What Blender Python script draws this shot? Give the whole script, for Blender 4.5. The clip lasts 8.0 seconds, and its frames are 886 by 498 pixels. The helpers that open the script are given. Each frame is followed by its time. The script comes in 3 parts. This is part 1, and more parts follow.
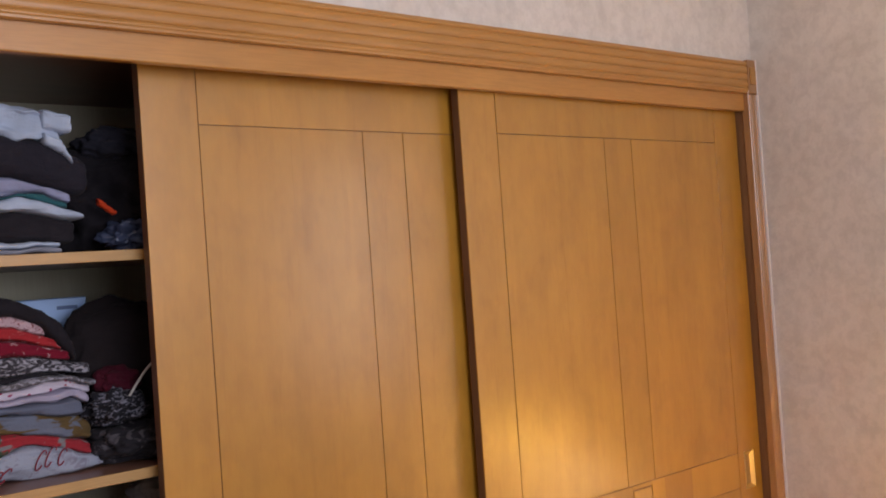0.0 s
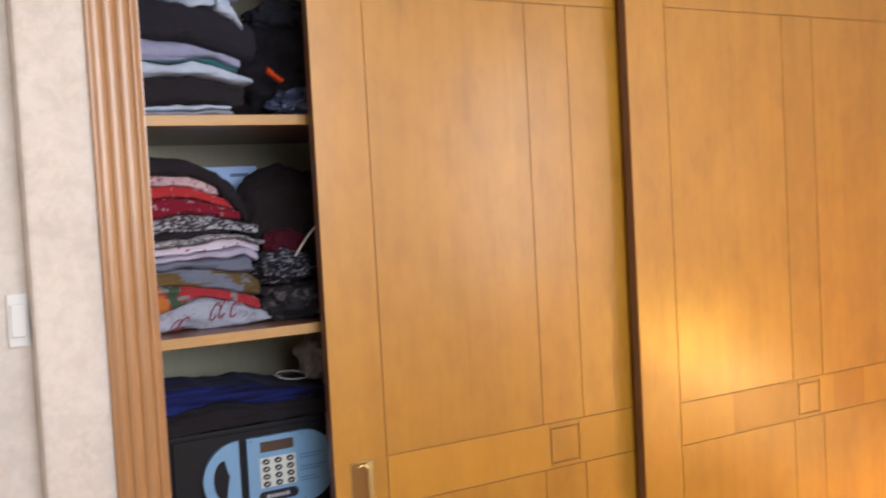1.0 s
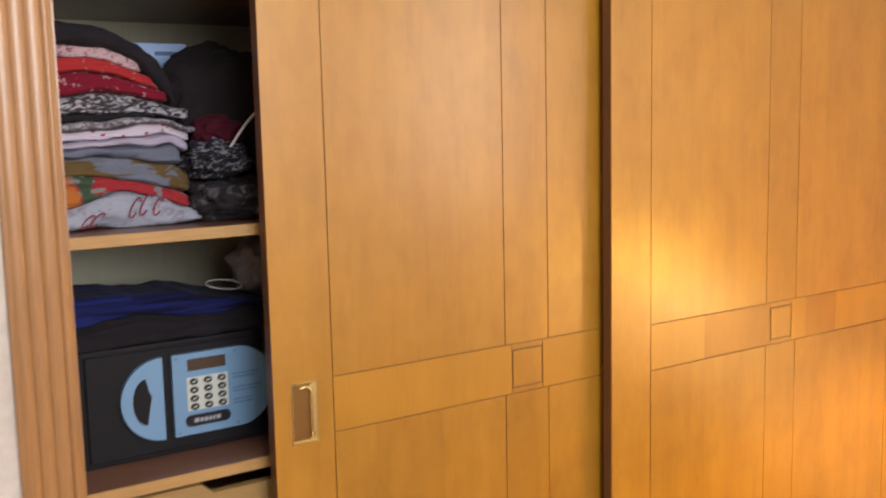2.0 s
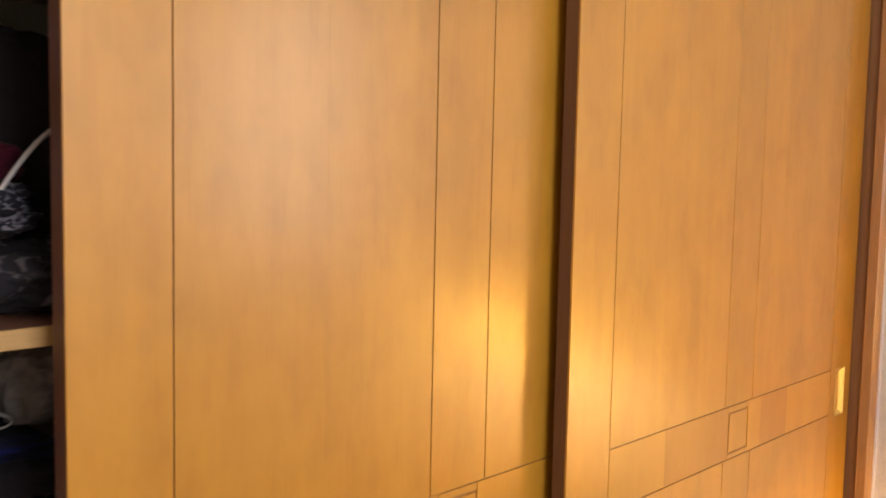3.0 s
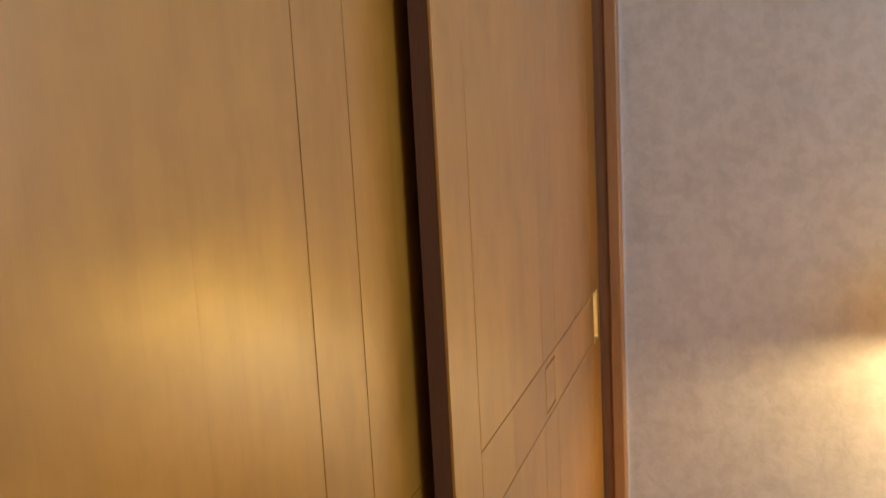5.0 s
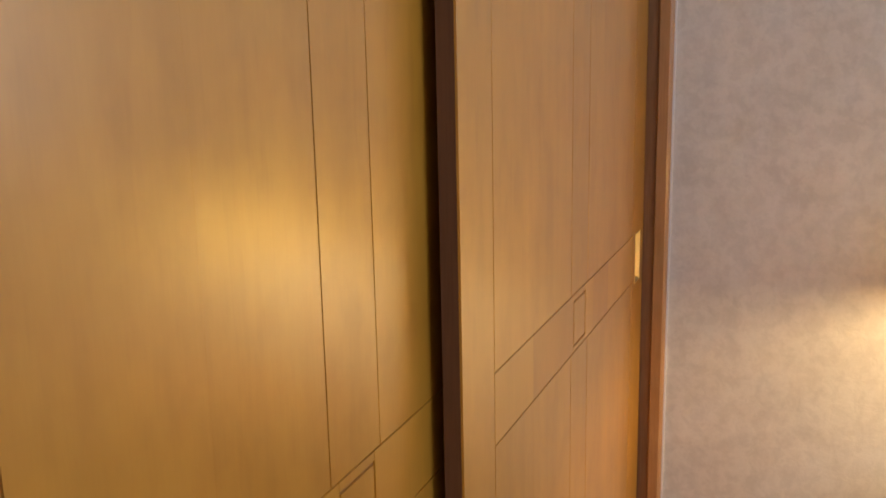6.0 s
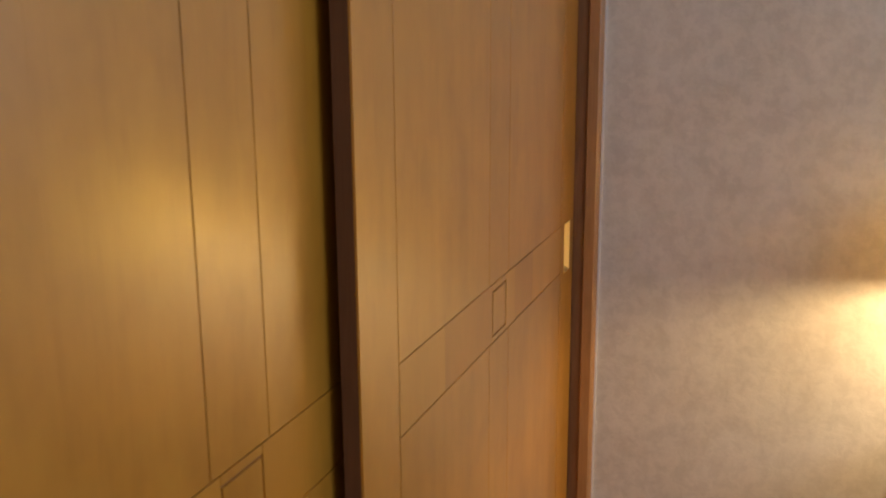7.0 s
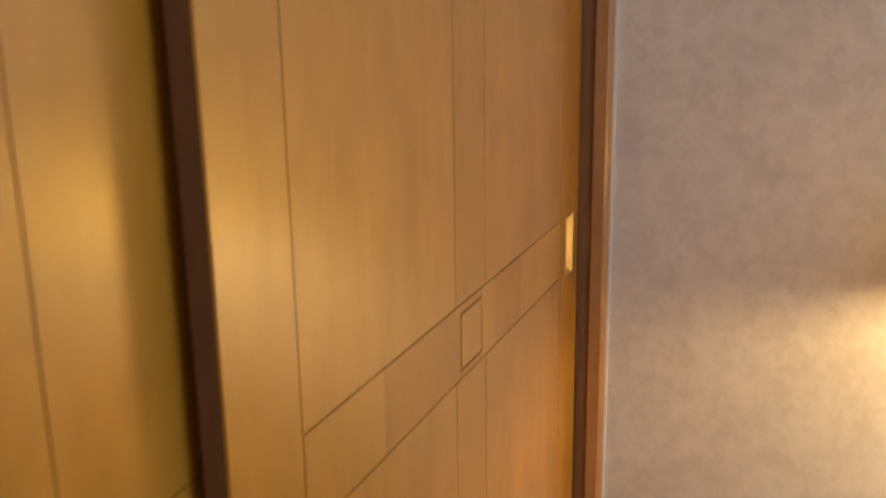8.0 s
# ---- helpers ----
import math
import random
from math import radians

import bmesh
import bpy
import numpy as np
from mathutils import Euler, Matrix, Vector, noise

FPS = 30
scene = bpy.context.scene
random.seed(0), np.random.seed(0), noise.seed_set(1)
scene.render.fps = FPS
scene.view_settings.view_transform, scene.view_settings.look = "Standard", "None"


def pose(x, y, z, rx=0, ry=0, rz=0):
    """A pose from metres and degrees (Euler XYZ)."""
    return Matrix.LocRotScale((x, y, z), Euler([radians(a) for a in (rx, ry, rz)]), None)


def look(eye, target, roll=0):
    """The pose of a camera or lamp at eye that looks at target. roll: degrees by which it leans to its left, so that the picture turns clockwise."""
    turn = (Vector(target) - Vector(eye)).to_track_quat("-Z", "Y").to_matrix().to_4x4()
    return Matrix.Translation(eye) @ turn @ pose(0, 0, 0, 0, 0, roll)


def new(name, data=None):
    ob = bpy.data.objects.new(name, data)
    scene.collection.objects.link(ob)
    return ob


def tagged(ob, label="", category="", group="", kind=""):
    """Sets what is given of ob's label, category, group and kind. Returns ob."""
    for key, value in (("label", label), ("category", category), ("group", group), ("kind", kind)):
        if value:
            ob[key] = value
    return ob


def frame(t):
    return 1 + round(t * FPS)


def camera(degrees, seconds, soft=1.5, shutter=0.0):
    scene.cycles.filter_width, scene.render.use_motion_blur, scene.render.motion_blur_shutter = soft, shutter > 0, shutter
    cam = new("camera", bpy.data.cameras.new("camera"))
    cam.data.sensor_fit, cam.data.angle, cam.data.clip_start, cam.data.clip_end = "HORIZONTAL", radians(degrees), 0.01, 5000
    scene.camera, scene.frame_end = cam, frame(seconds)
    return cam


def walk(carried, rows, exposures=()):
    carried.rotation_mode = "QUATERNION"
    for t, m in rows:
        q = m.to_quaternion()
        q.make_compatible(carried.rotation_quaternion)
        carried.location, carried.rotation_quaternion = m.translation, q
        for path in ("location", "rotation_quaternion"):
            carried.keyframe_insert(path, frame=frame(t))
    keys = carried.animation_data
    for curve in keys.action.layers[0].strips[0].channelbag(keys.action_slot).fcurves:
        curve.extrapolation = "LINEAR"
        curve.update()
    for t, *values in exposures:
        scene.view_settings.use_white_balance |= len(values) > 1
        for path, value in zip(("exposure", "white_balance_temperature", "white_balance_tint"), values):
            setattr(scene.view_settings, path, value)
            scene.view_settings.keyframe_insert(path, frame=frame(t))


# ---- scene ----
EXPOSURES = [(0, -0.30, 7700, 22), (0.5, 0.34, 7550, 14), (1.0, 0.33, 7900, 16), (1.5, 0.26, 8250, 18), (2.2, 0.33, 8700, 16), (3.4, 0.24, 8700, 18), (4.0, -0.12, 6750, 13), (5.3, -0.56, 6900, 12), (6.5, -0.25, 7000, 13), (7.0, -0.80, 7100, 13), (7.5, -0.70, 7400, 13), (8.0, -0.53, 7500, 12)]
cam = camera(48.5, 8.0, 1.7, 0.3)
PATH = [
    (0, (-1.419, -1.596, 1.504), (-0.13, -0.067, 1.532), -4.0),
    (0.4, (-1.404, -1.619, 1.465), (-0.179, -0.038, 1.443), -4.4),
    (0.5, (-1.389, -1.627, 1.473), (-0.206, -0.015, 1.411), -4.1),
    (0.7, (-1.392, -1.617, 1.435), (-0.285, 0.047, 1.354), -3.4),
    (1, (-1.403, -1.615, 1.396), (-0.408, 0.117, 1.295), -3.1),
    (1.2, (-1.382, -1.638, 1.386), (-0.45, 0.124, 1.231), -3.0),
    (1.5, (-1.367, -1.607, 1.377), (-0.412, 0.129, 1.113), -2.1),
    (1.6, (-1.363, -1.581, 1.379), (-0.38, 0.135, 1.082), -1.7),
    (1.8, (-1.352, -1.509, 1.345), (-0.317, 0.176, 1.045), -1.2),
    (2, (-1.337, -1.398, 1.331), (-0.23, 0.249, 1.081), -1.3),
    (2.2, (-1.315, -1.276, 1.348), (-0.121, 0.312, 1.115), -0.9),
    (3.3, (-1.032, -0.598, 1.335), (0.572, 0.583, 1.156), -0.6),
    (3.5, (-0.995, -0.483, 1.34), (0.722, 0.522, 1.131), -2.5),
    (4, (-0.946, -0.323, 1.352), (0.94, 0.265, 1.04), -1.0),
    (4.2, (-0.948, -0.3, 1.359), (0.943, 0.271, 1.044), -1.4),
    (5.3, (-0.958, -0.316, 1.348), (0.911, 0.307, 1.0), -3.7),
    (5.5, (-0.95, -0.33, 1.336), (0.901, 0.336, 0.977), -3.1),
    (6, (-0.968, -0.377, 1.333), (0.837, 0.364, 0.892), -1.2),
    (6.5, (-0.989, -0.396, 1.333), (0.803, 0.367, 0.878), -1.5),
    (7, (-0.924, -0.436, 1.326), (0.903, 0.234, 0.864), -0.4),
    (7.2, (-0.885, -0.457, 1.291), (0.928, 0.239, 0.808), 1.2),
    (7.5, (-0.823, -0.49, 1.268), (0.904, 0.303, 0.646), 0.5),
    (7.8, (-0.685, -0.452, 1.282), (1.061, 0.323, 0.691), -0.1),
    (8, (-0.562, -0.404, 1.29), (1.228, 0.322, 0.771), -0.9),
]
walk(cam, [(t, look(eye, target, roll)) for t, eye, target, roll in PATH], EXPOSURES)

# ---- world and light ----
world = bpy.data.worlds.new("world")
scene.world = world
world.use_nodes = True
wn = world.node_tree
sky = wn.nodes.new("ShaderNodeTexSky")
sky.sky_type, sky.sun_disc = "NISHITA", False
sky.sun_elevation, sky.sun_rotation = radians(35), radians(150)
wn.links.new(sky.outputs[0], wn.nodes["Background"].inputs[0])
wn.nodes["Background"].inputs[1].default_value = 0.10

XR = 1.10                                    # right wall
WIN_X, WIN_Y, WIN_Z = -0.75, -2.82, 1.88      # window in the rear wall
day = bpy.data.lights.new("window_daylight", "AREA")
day.shape, day.size, day.size_y, day.energy, day.color = "RECTANGLE", 1.7, 1.1, 52.0, (0.64, 0.79, 1.0)
new("window_daylight", day).matrix_world = look((WIN_X, WIN_Y, WIN_Z), (WIN_X, 0, WIN_Z))

SIDE_Y, SIDE_Z = -2.05, 1.50                 # narrow unseen window assumed in the right wall, behind the view, for door sheen
side = bpy.data.lights.new("side_window_daylight", "AREA")
side.shape, side.size, side.size_y, side.energy, side.color = "RECTANGLE", 0.8, 1.0, 6.5, (0.74, 0.84, 1.0)
new("side_window_daylight", side).matrix_world = look((XR + 0.02, SIDE_Y, SIDE_Z), (0, SIDE_Y, SIDE_Z))

LAMP = (0.905, -0.83, 0.862)
bulb = bpy.data.lights.new("lamp_bulb_light", "POINT")
bulb.energy, bulb.color, bulb.shadow_soft_size = 23.5, (1.0, 0.78, 0.42), 0.020
new("lamp_bulb_light", bulb).location = LAMP


# ---- materials ----
def material(name, base, rough=0.5, metal=0.0, coat=0.0, coat_rough=0.1, spec=0.5):
    m = bpy.data.materials.new(name)
    m.use_nodes = True
    b = m.node_tree.nodes["Principled BSDF"]
    b.inputs["Base Color"].default_value = (*base, 1)
    b.inputs["Roughness"].default_value, b.inputs["Metallic"].default_value = rough, metal
    b.inputs["Coat Weight"].default_value, b.inputs["Coat Roughness"].default_value = coat, coat_rough
    b.inputs["Specular IOR Level"].default_value = spec
    return m, m.node_tree, b


def coords(nt, scale=(1, 1, 1), rnd=0.0, kind="Object", off=0.0):
    tc, mp = nt.nodes.new("ShaderNodeTexCoord"), nt.nodes.new("ShaderNodeMapping")
    nt.links.new(tc.outputs[kind], mp.inputs[0])
    mp.inputs["Scale"].default_value = scale
    mp.inputs["Location"].default_value = (off, off, off)
    if rnd:
        oi, vm = nt.nodes.new("ShaderNodeObjectInfo"), nt.nodes.new("ShaderNodeVectorMath")
        vm.operation = "SCALE"
        cb = nt.nodes.new("ShaderNodeCombineXYZ")
        for k in range(3):
            nt.links.new(oi.outputs["Random"], cb.inputs[k])
        nt.links.new(cb.outputs[0], vm.inputs[0])
        vm.inputs["Scale"].default_value = rnd
        nt.links.new(vm.outputs[0], mp.inputs["Location"])
    return mp.outputs[0]


def noise_tex(nt, vec, scale, detail=4, rough=0.55, dist=0.0):
    n = nt.nodes.new("ShaderNodeTexNoise")
    nt.links.new(vec, n.inputs["Vector"])
    n.inputs["Scale"].default_value, n.inputs["Detail"].default_value = scale, detail
    n.inputs["Roughness"].default_value, n.inputs["Distortion"].default_value = rough, dist
    return n.outputs["Fac"]


def ramp(nt, fac, stops):
    r = nt.nodes.new("ShaderNodeValToRGB")
    nt.links.new(fac, r.inputs[0])
    r.color_ramp.interpolation = "EASE"
    e = r.color_ramp.elements
    while len(e) < len(stops):
        e.new(0.5)
    for k, (p, c) in enumerate(stops):
        e[k].position, e[k].color = p, (*c, 1)
    return r.outputs[0]


def mix(nt, a, b, fac=0.5, blend="MIX"):
    m = nt.nodes.new("ShaderNodeMix")
    m.data_type, m.blend_type = "RGBA", blend
    for value, k in ((fac, 0), (a, 6), (b, 7)):
        if hasattr(value, "is_output"):
            nt.links.new(value, m.inputs[k])
        else:
            m.inputs[k].default_value = value if k == 0 else (*value, 1)
    return m.outputs[2]


def bump(nt, b, height, strength, distance=0.002):
    n = nt.nodes.new("ShaderNodeBump")
    n.inputs["Strength"].default_value, n.inputs["Distance"].default_value = strength, distance
    nt.links.new(height, n.inputs["Height"])
    nt.links.new(n.outputs[0], b.inputs["Normal"])


def wood(name, light, dark, rough, coat, along=(1, 1, 0.06), tone=0.12, fleck=0.35, coat_rough=0.16, sheet=None):
    """Veneer with fine grain along z (or along the axis that is squeezed), soft cloudy figure and pieces of slightly different tone."""
    m, nt, b = material(name, light, rough, coat=coat, coat_rough=coat_rough)
    free = sheet is None                     # a sheet's figure runs on from piece to piece
    v = coords(nt, along, rnd=7.0 if free else 0.0, off=sheet or 0.0)
    fine = noise_tex(nt, coords(nt, tuple(k if k >= 1 else 0.05 for k in along), rnd=5.0), 300, 2, 0.5)
    broad = noise_tex(nt, v, 16, 3, 0.45)
    cloud = noise_tex(nt, coords(nt, tuple(k if k >= 1 else max(k, 0.5) for k in along), rnd=3.0 if free else 0.0, off=sheet or 0.0), 10.0, 4, 0.55)
    mid = tuple((p + q) / 2 for p, q in zip(light, dark))
    c = ramp(nt, broad, [(0.25, dark), (0.50, mid), (0.75, light)])
    c2 = ramp(nt, cloud, [(0.28, dark), (0.50, mid), (0.72, light)])
    c = mix(nt, c, c2, 0.62)
    g = ramp(nt, fine, [(0.35, (0.72, 0.66, 0.60)), (0.6, (1, 1, 1))])
    c = mix(nt, c, g, fleck, "MULTIPLY")
    if not free:                             # soft mottle, streaks and smudges of the veneer
        mottle = noise_tex(nt, coords(nt, (1, 1, 0.40), off=sheet + 2.0), 44, 2, 0.5)
        c = mix(nt, c, ramp(nt, mottle, [(0.32, (0.80, 0.74, 0.66)), (0.58, (1, 1, 1))]), 0.22, "MULTIPLY")
        streak = noise_tex(nt, coords(nt, (1, 1, 0.10), off=sheet + 4.0), 38, 3, 0.55)
        c = mix(nt, c, ramp(nt, streak, [(0.57, (1, 1, 1)), (0.72, (0.74, 0.63, 0.52))]), 0.22, "MULTIPLY")
        blotch = noise_tex(nt, coords(nt, (1, 1, 0.8), off=sheet + 9.0), 14, 3, 0.6)
        c = mix(nt, c, ramp(nt, blotch, [(0.30, (0.84, 0.79, 0.73)), (0.55, (1, 1, 1))]), 0.40, "MULTIPLY")
        strips = noise_tex(nt, coords(nt, (1, 1, 0.035), off=sheet + 21.0), 15, 2, 0.5)
        c = mix(nt, c, ramp(nt, strips, [(0.36, (0.86, 0.82, 0.76)), (0.60, (1, 1, 1))]), 0.5, "MULTIPLY")
    b.inputs["Coat IOR"].default_value = 1.6 if free else 1.75
    oi = nt.nodes.new("ShaderNodeObjectInfo")
    t = ramp(nt, oi.outputs["Random"], [(0.0, (1 - tone, 1 - tone, 1 - tone * 1.2)), (1.0, (1, 1, 1))])
    c = mix(nt, c, t, 1.0, "MULTIPLY")
    nt.links.new(c, b.inputs["Base Color"])
    if free:
        bump(nt, b, fine, 0.04, 0.0006)
    return m


HONEY, HONEY_DARK = (0.605, 0.278, 0.032), (0.475, 0.209, 0.021)
door_wood_a = wood("honey_veneer_half_open", HONEY, HONEY_DARK, 0.42, 0.95, (1, 1, 0.16), 0.06, 0.06, 0.26, 2.3)
door_wood_b = wood("honey_veneer_closed", HONEY, HONEY_DARK, 0.42, 0.95, (1, 1, 0.16), 0.07, 0.06, 0.26, 8.1)
band_wood = wood("honey_veneer_band", HONEY, HONEY_DARK, 0.42, 0.95, (1, 1, 0.16), 0.05, 0.12, 0.26)
band_dark = wood("dark_honey_veneer_band", (0.50, 0.212, 0.026), (0.39, 0.158, 0.018), 0.42, 0.88, (1, 1, 0.16), 0.06, 0.12, 0.27)
trim_wood = wood("trim_wood_upright", (0.54, 0.265, 0.108), (0.38, 0.172, 0.062), 0.40, 0.75, (1, 1, 0.05), 0.06, 0.3, 0.25)
trim_wood_flat = wood("trim_wood_level", (0.63, 0.292, 0.076), (0.46, 0.196, 0.046), 0.40, 0.40, (0.05, 1, 1), 0.06, 0.3, 0.28)
edge_wood = wood("dark_edge_wood", (0.19, 0.078, 0.036), (0.12, 0.048, 0.022), 0.5, 0.1, (1, 1, 0.08), 0.05, 0.4)
jamb_wood = wood("jamb_wood", (0.34, 0.155, 0.062), (0.24, 0.105, 0.042), 0.5, 0.1, (1, 1, 0.08), 0.05, 0.4)
groove_wood = wood("groove_wood", (0.31, 0.135, 0.042), (0.24, 0.10, 0.030), 0.6, 0.0, (1, 1, 0.08), 0.05, 0.3)
shelf_wood = wood("pale_shelf_edge", (0.60, 0.35, 0.14), (0.48, 0.27, 0.10), 0.5, 0.1, (0.06, 1, 1), 0.05, 0.3)
shelf_top = wood("reddish_shelf_face", (0.30, 0.14, 0.09), (0.20, 0.09, 0.06), 0.35, 0.2, (0.06, 1, 1), 0.05, 0.3)
lining = wood("pale_lining", (0.71, 0.68, 0.53), (0.63, 0.60, 0.45), 0.55, 0.0, (1, 1, 0.1), 0.05, 0.15)
drawer_wood = wood("drawer_front_wood", (0.46, 0.29, 0.12), (0.36, 0.22, 0.085), 0.5, 0.1, (0.1, 1, 1), 0.05, 0.2)
base_wood = wood("baseboard_wood", (0.20, 0.085, 0.035), (0.12, 0.05, 0.02), 0.4, 0.2, (1, 0.06, 1), 0.05, 0.4)
floor_wood = wood("floor_wood", (0.36, 0.19, 0.09), (0.25, 0.12, 0.05), 0.4, 0.2, (1, 0.06, 1), 0.15, 0.4)


def plaster(name, a, c):
    m, nt, b = material(name, a, 0.75, spec=0.35)
    v = coords(nt)
    big = noise_tex(nt, v, 7, 4, 0.6, 0.4)
    small = noise_tex(nt, v, 30, 4, 0.6, 0.3)
    grit = noise_tex(nt, v, 110, 3, 0.6)
    col = mix(nt, ramp(nt, big, [(0.35, c), (0.65, a)]), ramp(nt, small, [(0.38, c), (0.6, a)]), 0.5)
    col = mix(nt, col, ramp(nt, grit, [(0.35, (0.84, 0.83, 0.82)), (0.62, (1, 1, 1))]), 0.2, "MULTIPLY")
    nt.links.new(col, b.inputs["Base Color"])
    bump(nt, b, small, 0.30, 0.004)
    return m


wall_paint = plaster("mottled_plaster", (0.77, 0.70, 0.64), (0.645, 0.58, 0.525))
white_paint = plaster("white_ceiling_paint", (0.80, 0.78, 0.74), (0.77, 0.75, 0.71))
caulk = material("white_caulk", (0.81, 0.75, 0.72), 0.7)[0]
brass = material("polished_brass", (0.92, 0.74, 0.36), 0.34, 1.0)[0]
# brighter brass for the tube that stands for a reflection in the cup
brass_glint = material("glint_brass", (0.95, 0.80, 0.45), 0.20, 1.0)[0]
# brass darkened in colour for the dim brown reflection in the half-open door's cup
recess_metal = material("dimmed_brass_cup", (0.34, 0.19, 0.07), 0.42, 0.85)[0]
black_metal = material("black_powder_coat", (0.016, 0.015, 0.018), 0.6, spec=0.2)[0]
white_plastic = material("white_plastic", (0.78, 0.78, 0.76), 0.35)[0]


def cloth(name, base, second=None, kind="plain", scale=30.0, low=0.45, high=0.55, third=None, stretch=(1, 1, 1), zone=None):
    m, nt, b = material(name, base, 0.9, spec=0.2)
    b.inputs["Sheen Weight"].default_value = 0.03
    v = coords(nt)
    weave = noise_tex(nt, v, 260, 2)
    soft = noise_tex(nt, v, 18, 3)
    c = base
    if kind == "print":
        n = noise_tex(nt, coords(nt, stretch), scale, 2, 0.5, 1.2)
        c = ramp(nt, n, [(low, base), (high, second)])
        if third:
            n2 = noise_tex(nt, coords(nt, (1.3, 1, 0.8)), scale * 0.8, 2, 0.5, 1.5)
            c = mix(nt, c, third, ramp(nt, n2, [(0.58, (0, 0, 0)), (0.62, (1, 1, 1))]))
        if zone:                             # another colour towards one end of the garment
            sx = nt.nodes.new("ShaderNodeSeparateXYZ")
            nt.links.new(coords(nt), sx.inputs[0])
            wob = nt.nodes.new("ShaderNodeMath")
            wob.operation = "MULTIPLY_ADD"
            nt.links.new(noise_tex(nt, v, 30, 2), wob.inputs[0])
            wob.inputs[1].default_value = 0.09
            nt.links.new(sx.outputs[0], wob.inputs[2])
            mr = nt.nodes.new("ShaderNodeMapRange")
            nt.links.new(wob.outputs[0], mr.inputs[0])
            mr.inputs[1].default_value, mr.inputs[2].default_value = XL, XL + 0.24
            c = mix(nt, c, zone[0], ramp(nt, mr.outputs[0], [(0.36, (1, 1, 1)), (0.40, (0, 0, 0))]))
            c = mix(nt, c, zone[1], ramp(nt, mr.outputs[0], [(0.40, (0, 0, 0)), (0.42, (1, 1, 1)), (0.50, (1, 1, 1)), (0.52, (0, 0, 0))]))
    elif kind == "dots":
        vo = nt.nodes.new("ShaderNodeTexVoronoi")
        nt.links.new(v, vo.inputs["Vector"])
        vo.inputs["Scale"].default_value = scale
        c = ramp(nt, vo.outputs["Distance"], [(low, second), (high, base)])
    elif kind == "stripes":
        w = nt.nodes.new("ShaderNodeTexWave")
        nt.links.new(v, w.inputs["Vector"])
        w.bands_direction = "Z"
        w.inputs["Scale"].default_value, w.inputs["Distortion"].default_value = scale, 2.5
        w.inputs["Detail"].default_value = 2
        c = ramp(nt, w.outputs["Fac"], [(low, base), (high, second)])
    if not hasattr(c, "is_output"):
        c = ramp(nt, soft, [(0.3, tuple(0.86 * k for k in base)), (0.7, base)])
    nt.links.new(c, b.inputs["Base Color"])
    wr = noise_tex(nt, coords(nt, (0.5, 1, 1.6)), 38, 3, 0.55, 0.8)
    hsum = nt.nodes.new("ShaderNodeMath")
    hsum.operation = "MULTIPLY_ADD"
    nt.links.new(wr, hsum.inputs[0])
    hsum.inputs[1].default_value = 4.0
    nt.links.new(weave, hsum.inputs[2])
    bump(nt, b, hsum.outputs[0], 0.5, 0.0015)
    return m


# ---- mesh helpers ----
BASE = {}


def thing(name, base, label, category, group="", kind=""):
    ob = new(name)
    ob.location, ob.empty_display_size = base, 0.05
    BASE[ob.name] = Vector(base)
    return tagged(ob, label, category, group, kind)


def part(name, bm, mat, parent=None, label="", smooth=False):
    """Links a bmesh built in world coordinates as one mesh under its parent."""
    me = bpy.data.meshes.new(name)
    origin = BASE[parent.name] if parent else Vector((0, 0, 0))
    bmesh.ops.translate(bm, verts=bm.verts, vec=-origin)
    bmesh.ops.recalc_face_normals(bm, faces=bm.faces)
    bm.to_mesh(me)
    bm.free()
    if smooth:
        me.shade_smooth()
    me.materials.append(mat)
    ob = new(name, me)
    if parent:
        ob.parent = parent
        BASE[ob.name] = origin
    return tagged(ob, label) if label else ob


def box(x0, x1, y0, y1, z0, z1, bevel=0.0, seg=1, bm=None):
    bm = bm or bmesh.new()
    r = bmesh.ops.create_cube(bm, size=1)
    for v in r["verts"]:
        v.co = Vector(((x0 + x1) / 2 + v.co.x * (x1 - x0), (y0 + y1) / 2 + v.co.y * (y1 - y0), (z0 + z1) / 2 + v.co.z * (z1 - z0)))
    if bevel:
        edges = list({e for v in r["verts"] for e in v.link_edges})
        bmesh.ops.bevel(bm, geom=edges, offset=bevel, segments=seg, profile=0.6, affect="EDGES")
    return bm


def setting(name, bm, mat, label, category):
    return tagged(part(name, bm, mat), label, category, kind="structure")


def prism(outline, axis, lo, hi, bm=None):
    """A closed outline of (a, b) pairs drawn out along an axis; the pairs are the other two axes in order."""
    bm = bm or bmesh.new()
    ends = []
    for d in (lo, hi):
        row = []
        for a, b in outline:
            co = {"x": (d, a, b), "y": (a, d, b), "z": (a, b, d)}[axis]
            row.append(bm.verts.new(co))
        ends.append(row)
    n = len(outline)
    for k in range(n):
        bm.faces.new((ends[0][k], ends[0][(k + 1) % n], ends[1][(k + 1) % n], ends[1][k]))
    bm.faces.new(ends[0][::-1])
    bm.faces.new(ends[1])
    return bm


